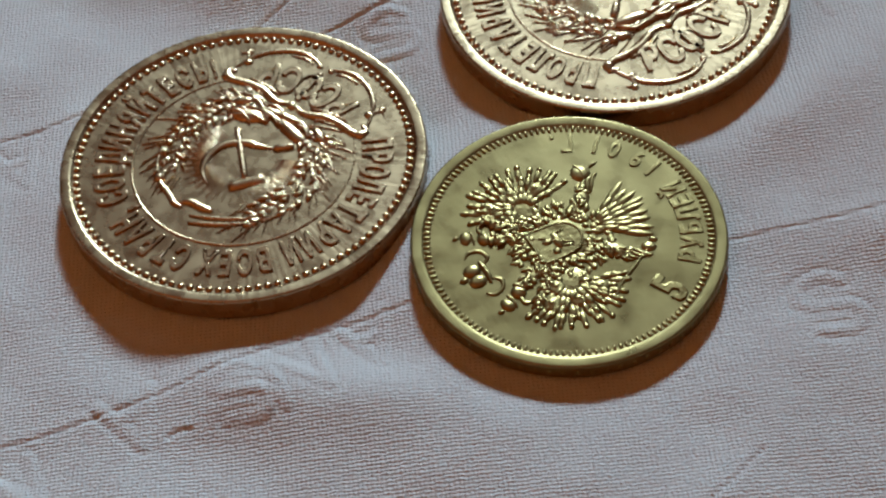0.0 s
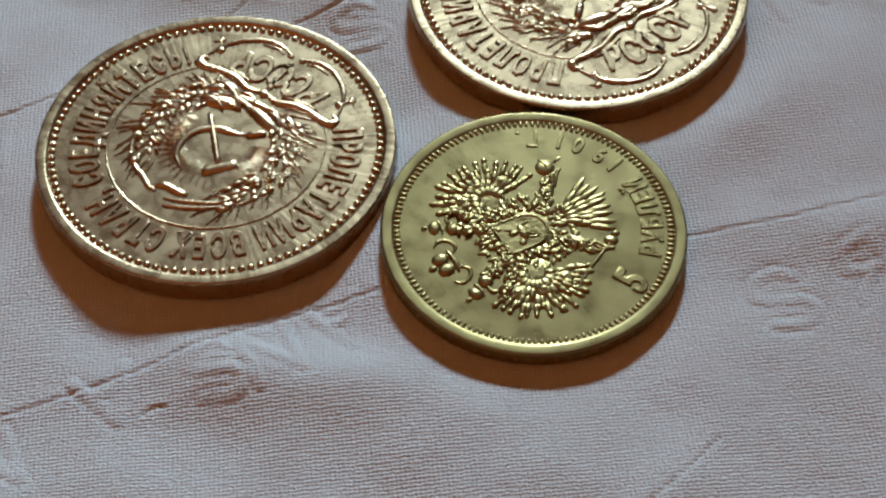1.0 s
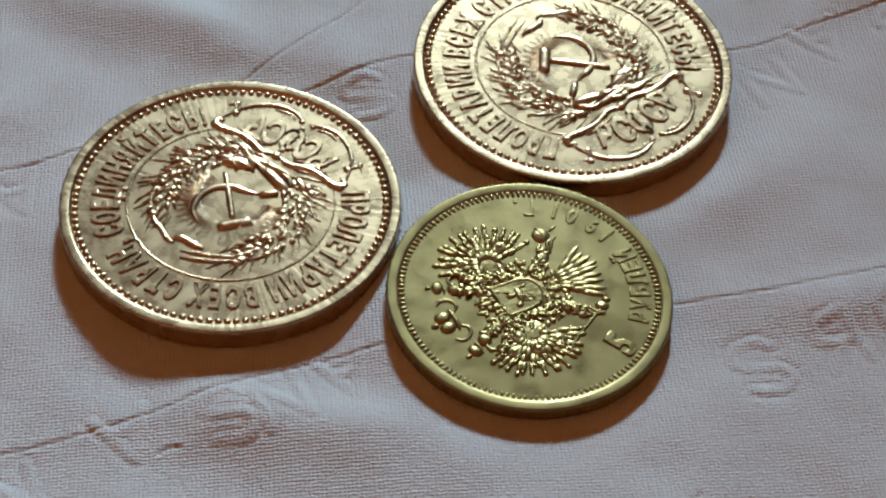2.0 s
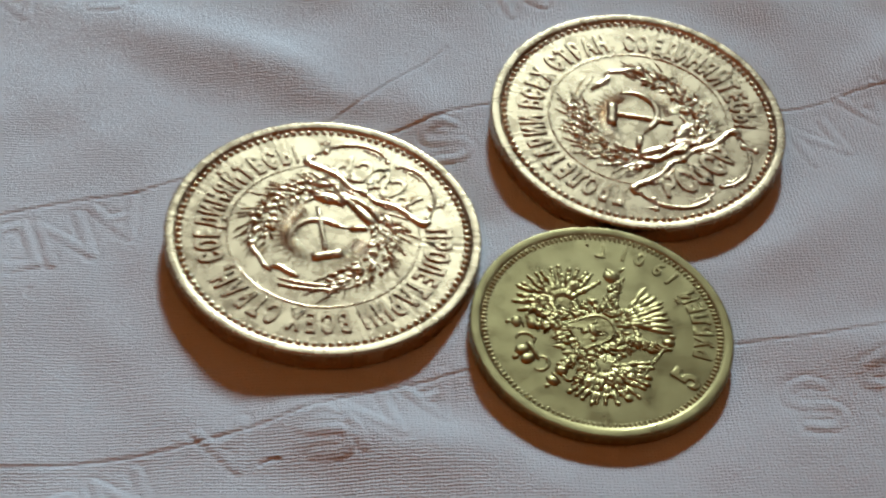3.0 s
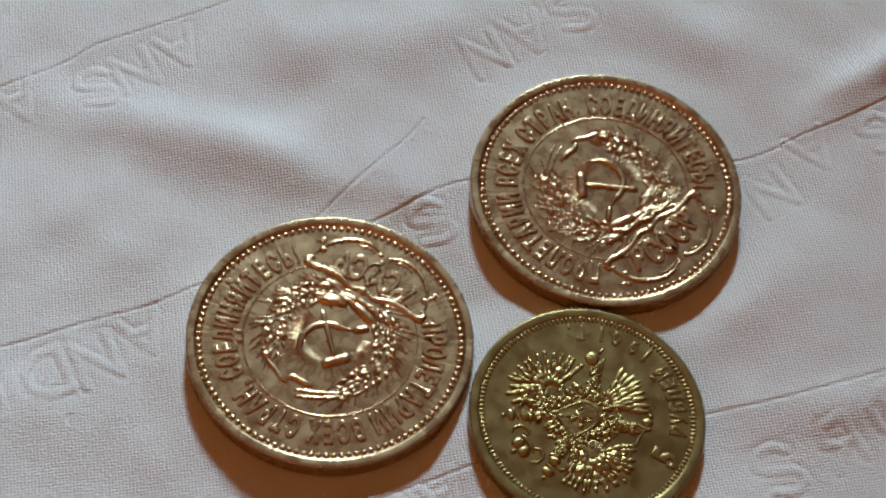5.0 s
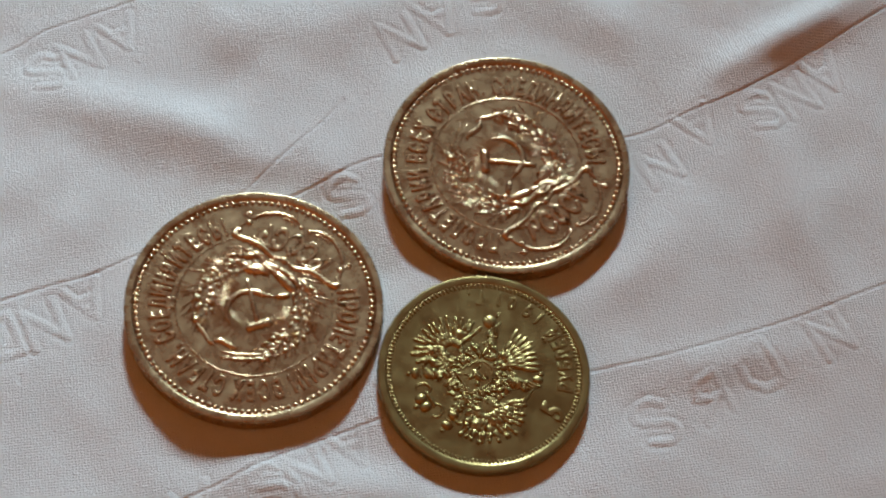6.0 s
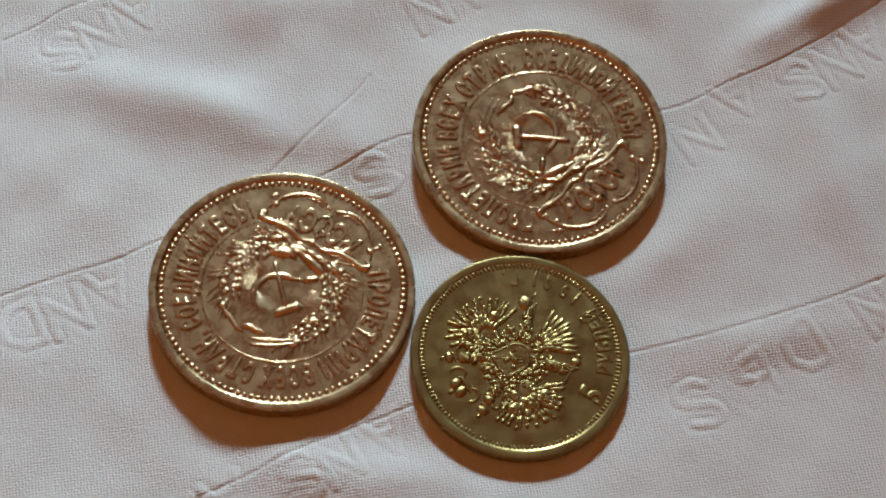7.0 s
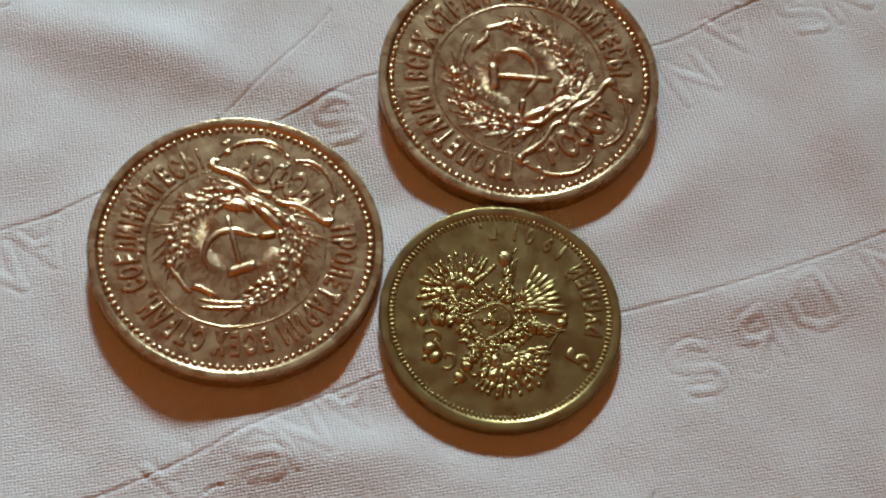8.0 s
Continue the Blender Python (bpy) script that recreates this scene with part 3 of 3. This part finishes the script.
# Embossed marks of the cloth's pattern, as plain shapes: place, size, turn, kind.
MARKS = [(36.1, -7.0, 4.4, 34, "double_curve"), (40.9, -4.1, 4.2, 34, "hook"), (45.0, -0.8, 4.6, 34, "loop"), (51.4, 3.0, 4.0, 34, "zigzag"),
         (-2.5, -18.7, 4.0, 34, "chevron"), (3.5, -16.5, 4.2, 34, "double_curve"), (6.5, -14.8, 4.0, 34, "zigzag"), (10.2, -12.0, 3.8, 34, "chevron"),
         (-8.2, -24.0, 4.0, 34, "zigzag"), (-11.9, -27.0, 4.2, 30, "loop"), (-14.9, -28.6, 4.0, 28, "bars"), (-18.2, -30.0, 4.0, 28, "hook"), (0.4, -19.2, 1.4, 20, "bar"),
         (-21.9, -4.9, 4.4, 30, "loop"), (-18.3, -3.2, 4.2, 32, "zigzag"), (-14.9, -0.4, 3.8, 34, "chevron"), (-26.2, -8.0, 4.2, 30, "bars"),
         (-22.9, 22.9, 4.2, 34, "double_curve"), (-20.1, 25.2, 4.2, 34, "zigzag"), (-16.5, 28.0, 4.0, 34, "chevron"), (-29.4, 21.0, 4.2, 34, "chevron"),
         (35.5, 19.2, 4.2, 34, "zigzag"), (39.1, 23.7, 4.0, 34, "chevron"), (44.9, 25.7, 4.2, 34, "double_curve"), (48.2, 27.9, 4.2, 34, "zigzag"), (51.1, 30.8, 4.0, 34, "chevron"),
         (7.0, 12.6, 4.0, 34, "double_curve"), (10.1, 30.6, 4.2, 34, "zigzag"), (13.7, 33.2, 4.2, 34, "chevron"), (17.4, 36.0, 4.2, 34, "double_curve"), (-19.4, -8.6, 0.7, 80, "bar")]


def mark_lines(x, y, size, turn, kind):
    """One embossed mark, drawn in a square of side 1 about its middle."""
    flat = {
        "loop": [[(0.34, -0.46), (0.34, 0.46), (-0.05, 0.45), (-0.33, 0.2), (-0.35, -0.18), (-0.08, -0.45), (0.34, -0.46)]],
        "zigzag": [[(-0.36, -0.48), (-0.34, 0.46), (0.34, -0.46), (0.36, 0.48)]],
        "chevron": [[(-0.4, 0.46), (0.0, -0.46), (0.4, 0.46)], [(-0.2, 0.08), (0.2, 0.08)]],
        "double_curve": [[(q.x, q.y) for q in spline([(0.34, 0.3), (0.12, 0.47), (-0.22, 0.42), (-0.32, 0.2), (-0.05, 0.03), (0.26, -0.12), (0.34, -0.34), (0.1, -0.48), (-0.3, -0.32)], 4)]],
        "hook": [[(0.32, -0.46), (0.32, 0.46), (-0.2, 0.4), (-0.3, 0.1), (0.0, -0.05), (0.32, -0.04)], [(0.05, -0.08), (-0.34, -0.48)]],
        "bars": [[(0.3, -0.46), (0.3, 0.46)], [(0.3, 0.44), (-0.3, 0.42)], [(0.3, 0.0), (-0.18, 0.0)], [(0.3, -0.44), (-0.3, -0.46)]],
        "bar": [[(-0.5, -0.12), (-0.2, 0.04), (0.15, 0.1), (0.5, 0.0)]],
    }[kind]
    c, s = math.cos(radians(turn)), math.sin(radians(turn))
    return [[(x + size * (u * c - v * s), y + size * (u * s + v * c)) for u, v in line] for line in flat]


# Soft folds: middle, half length, half width, turn, height in millimetres.
FOLDS = [(-12, 18.6, 13, 3.2, -12, 1.05), (-22, 9, 14, 5, 15, 0.35), (8, -16.2, 9, 2.6, 6, 0.6), (48.3, 35.0, 9, 2.0, 38, 1.6), (42.5, -0.5, 8, 2.2, 18, 0.5),
         (47, 19, 10, 2.6, -70, 0.6), (0, 31, 14, 4, 12, 0.5), (26, 36, 12, 4, -20, 0.5), (-8, -27, 16, 4, 10, 0.4), (22, -20, 12, 4, -15, 0.35), (36, 10, 10, 5, 30, 0.25), (-30, -14, 12, 4, 40, 0.4)]


def cloth():
    fine_x, fine_y = np.arange(-34, 58, 0.115), np.arange(-36, 44, 0.115)
    far = 0.115 * np.cumsum(1.19 ** np.arange(41))
    far = far * (850 / far[-1])
    xs, ys = np.r_[-34 - far[::-1], fine_x, fine_x[-1] + far], np.r_[-36 - far[::-1], fine_y, fine_y[-1] + far]
    gx, gy = np.meshgrid(xs, ys)
    h = np.zeros_like(gx)
    for x, y, a, b, turn, top in FOLDS:
        c, s = math.cos(radians(turn)), math.sin(radians(turn))
        u, v = (gx - x) * c + (gy - y) * s, -(gx - x) * s + (gy - y) * c
        h += 1.3 * top * np.exp(-((u / a) ** 2) - (v / b) ** 2)
    for k, (wx, wy, amp) in enumerate(((0.11, 0.07, 0.12), (-0.06, 0.17, 0.10), (0.23, 0.19, 0.05), (0.31, -0.22, 0.035))):
        h += amp * np.sin(wx * gx + wy * gy + 1.7 * k + 0.8 * np.sin(0.05 * gx - 0.07 * gy + k))
    rng = random.Random(12)
    for k in range(9):
        a, wave = rng.uniform(0, 6.3), rng.uniform(5, 14)
        b = 6.2832 / wave
        h += 0.0042 * wave * np.sin(b * (gx * math.cos(a) + gy * math.sin(a)) + rng.uniform(0, 6.3) + 1.3 * np.sin(0.21 * gx * math.sin(a) - 0.17 * gy + k))
    # the coins press the cloth down to their feet
    for x, y, sx, sy, _, mid, r in LYING:
        d = np.hypot(gx - x, gy - y)
        foot = mid + sx * (gx - x) + sy * (gy - y)
        k = np.clip((r + 4.5 - d) / 4.8, 0, 1)
        k = k * k * (3 - 2 * k)
        h = h * (1 - k) + (foot - 0.015) * k
    near = (gx > -60) & (gx < 80) & (gy > -60) & (gy < 70)
    for n, seam in enumerate(SEAMS):
        line = [tuple(q[:2]) for q in spline(seam, 5)]
        d = distance(gx[near], gy[near], line)
        h[near] -= (0.13 if n < 2 else 0.115) * np.exp(-((d / 0.13) ** 2)) - 0.07 * np.exp(-((d / 1.1) ** 2))
    for mark in MARKS:
        x, y, size = mark[:3]
        win = (abs(gx - x) < size + 1) & (abs(gy - y) < size + 1)
        d = np.full(int(win.sum()), 1e9)
        for line in mark_lines(*mark):
            d = np.minimum(d, distance(gx[win], gy[win], line))
        if size > 2:  # a soft padded stroke between two pressed lines
            worn = 0.65 + 0.35 * np.sin(1.1 * gx[win] + 0.6 * np.sin(0.9 * gy[win])) * np.sin(1.3 * gy[win] + 0.7)
            h[win] += worn * (0.085 * np.exp(-((d / 0.42) ** 2)) - 0.09 * np.exp(-(((d - 0.55) / 0.22) ** 2)))
        else:
            h[win] -= 0.15 * np.exp(-((d / 0.15) ** 2)) - 0.05 * np.exp(-((d / 0.6) ** 2))
    for x, y, sx, sy, _, mid, r in LYING:
        inside = np.hypot(gx - x, gy - y) < r
        h[inside] = np.minimum(h[inside], (mid - 0.01 + sx * (gx - x) + sy * (gy - y))[inside])
    ny, nx = gx.shape
    me = bpy.data.meshes.new("tablecloth")
    co = np.stack([gx, gy, h], -1).reshape(-1, 3) * MM
    i = (np.arange(ny - 1)[:, None] * nx + np.arange(nx - 1)).ravel()
    quads = np.stack([i, i + 1, i + nx + 1, i + nx], 1).astype(np.int32)
    me.vertices.add(len(co)), me.loops.add(quads.size), me.polygons.add(len(quads))
    me.vertices.foreach_set("co", co.ravel().astype(np.float32))
    me.loops.foreach_set("vertex_index", quads.ravel())
    me.polygons.foreach_set("loop_start", np.arange(0, quads.size, 4, dtype=np.int32))
    me.polygons.foreach_set("use_smooth", np.ones(len(quads), dtype=bool))
    me.update(calc_edges=True)
    me.materials.append(CLOTH)
    return tagged(new("tablecloth", me), "white ribbed cotton cloth with pressed pattern lines and soft folds", "cloth", kind="structure")


cloth()


# ---- the room that closes the place ----
def slab(name, lo, hi, mat):
    bm = bmesh.new()
    box(bm, lo, hi)
    return tagged(new(name, finish(bm, name, mat, False)), kind="structure")


X0, X1, Y0, Z0, Z1 = -2.3, 2.5, -2.6, -0.75, 2.5
slab("floor", (X0, Y0, Z0 - 0.1), (X1, WALL_Y, Z0), FLOOR)
slab("ceiling", (X0, Y0, Z1), (X1, WALL_Y, Z1 + 0.1), CEIL)
slab("wall_west", (X0 - 0.12, Y0, Z0), (X0, WALL_Y, Z1), WALL)
slab("wall_east", (X1, Y0, Z0), (X1 + 0.12, WALL_Y, Z1), WALL)
slab("wall_south", (X0, Y0 - 0.12, Z0), (X1, Y0, Z1), WALL)
bm = bmesh.new()
box(bm, (X0, WALL_Y, Z0), (WIN_X[0], WALL_Y + 0.12, Z1))
box(bm, (WIN_X[1], WALL_Y, Z0), (X1, WALL_Y + 0.12, Z1))
box(bm, (WIN_X[0], WALL_Y, Z0), (WIN_X[1], WALL_Y + 0.12, WIN_Z[0]))
box(bm, (WIN_X[0], WALL_Y, WIN_Z[1]), (WIN_X[1], WALL_Y + 0.12, Z1))
tagged(new("wall_north", finish(bm, "wall_north", WALL, False)), kind="structure")
slab("table", (-0.88, -0.88, -0.06), (0.88, 0.88, -0.004), FLOOR)
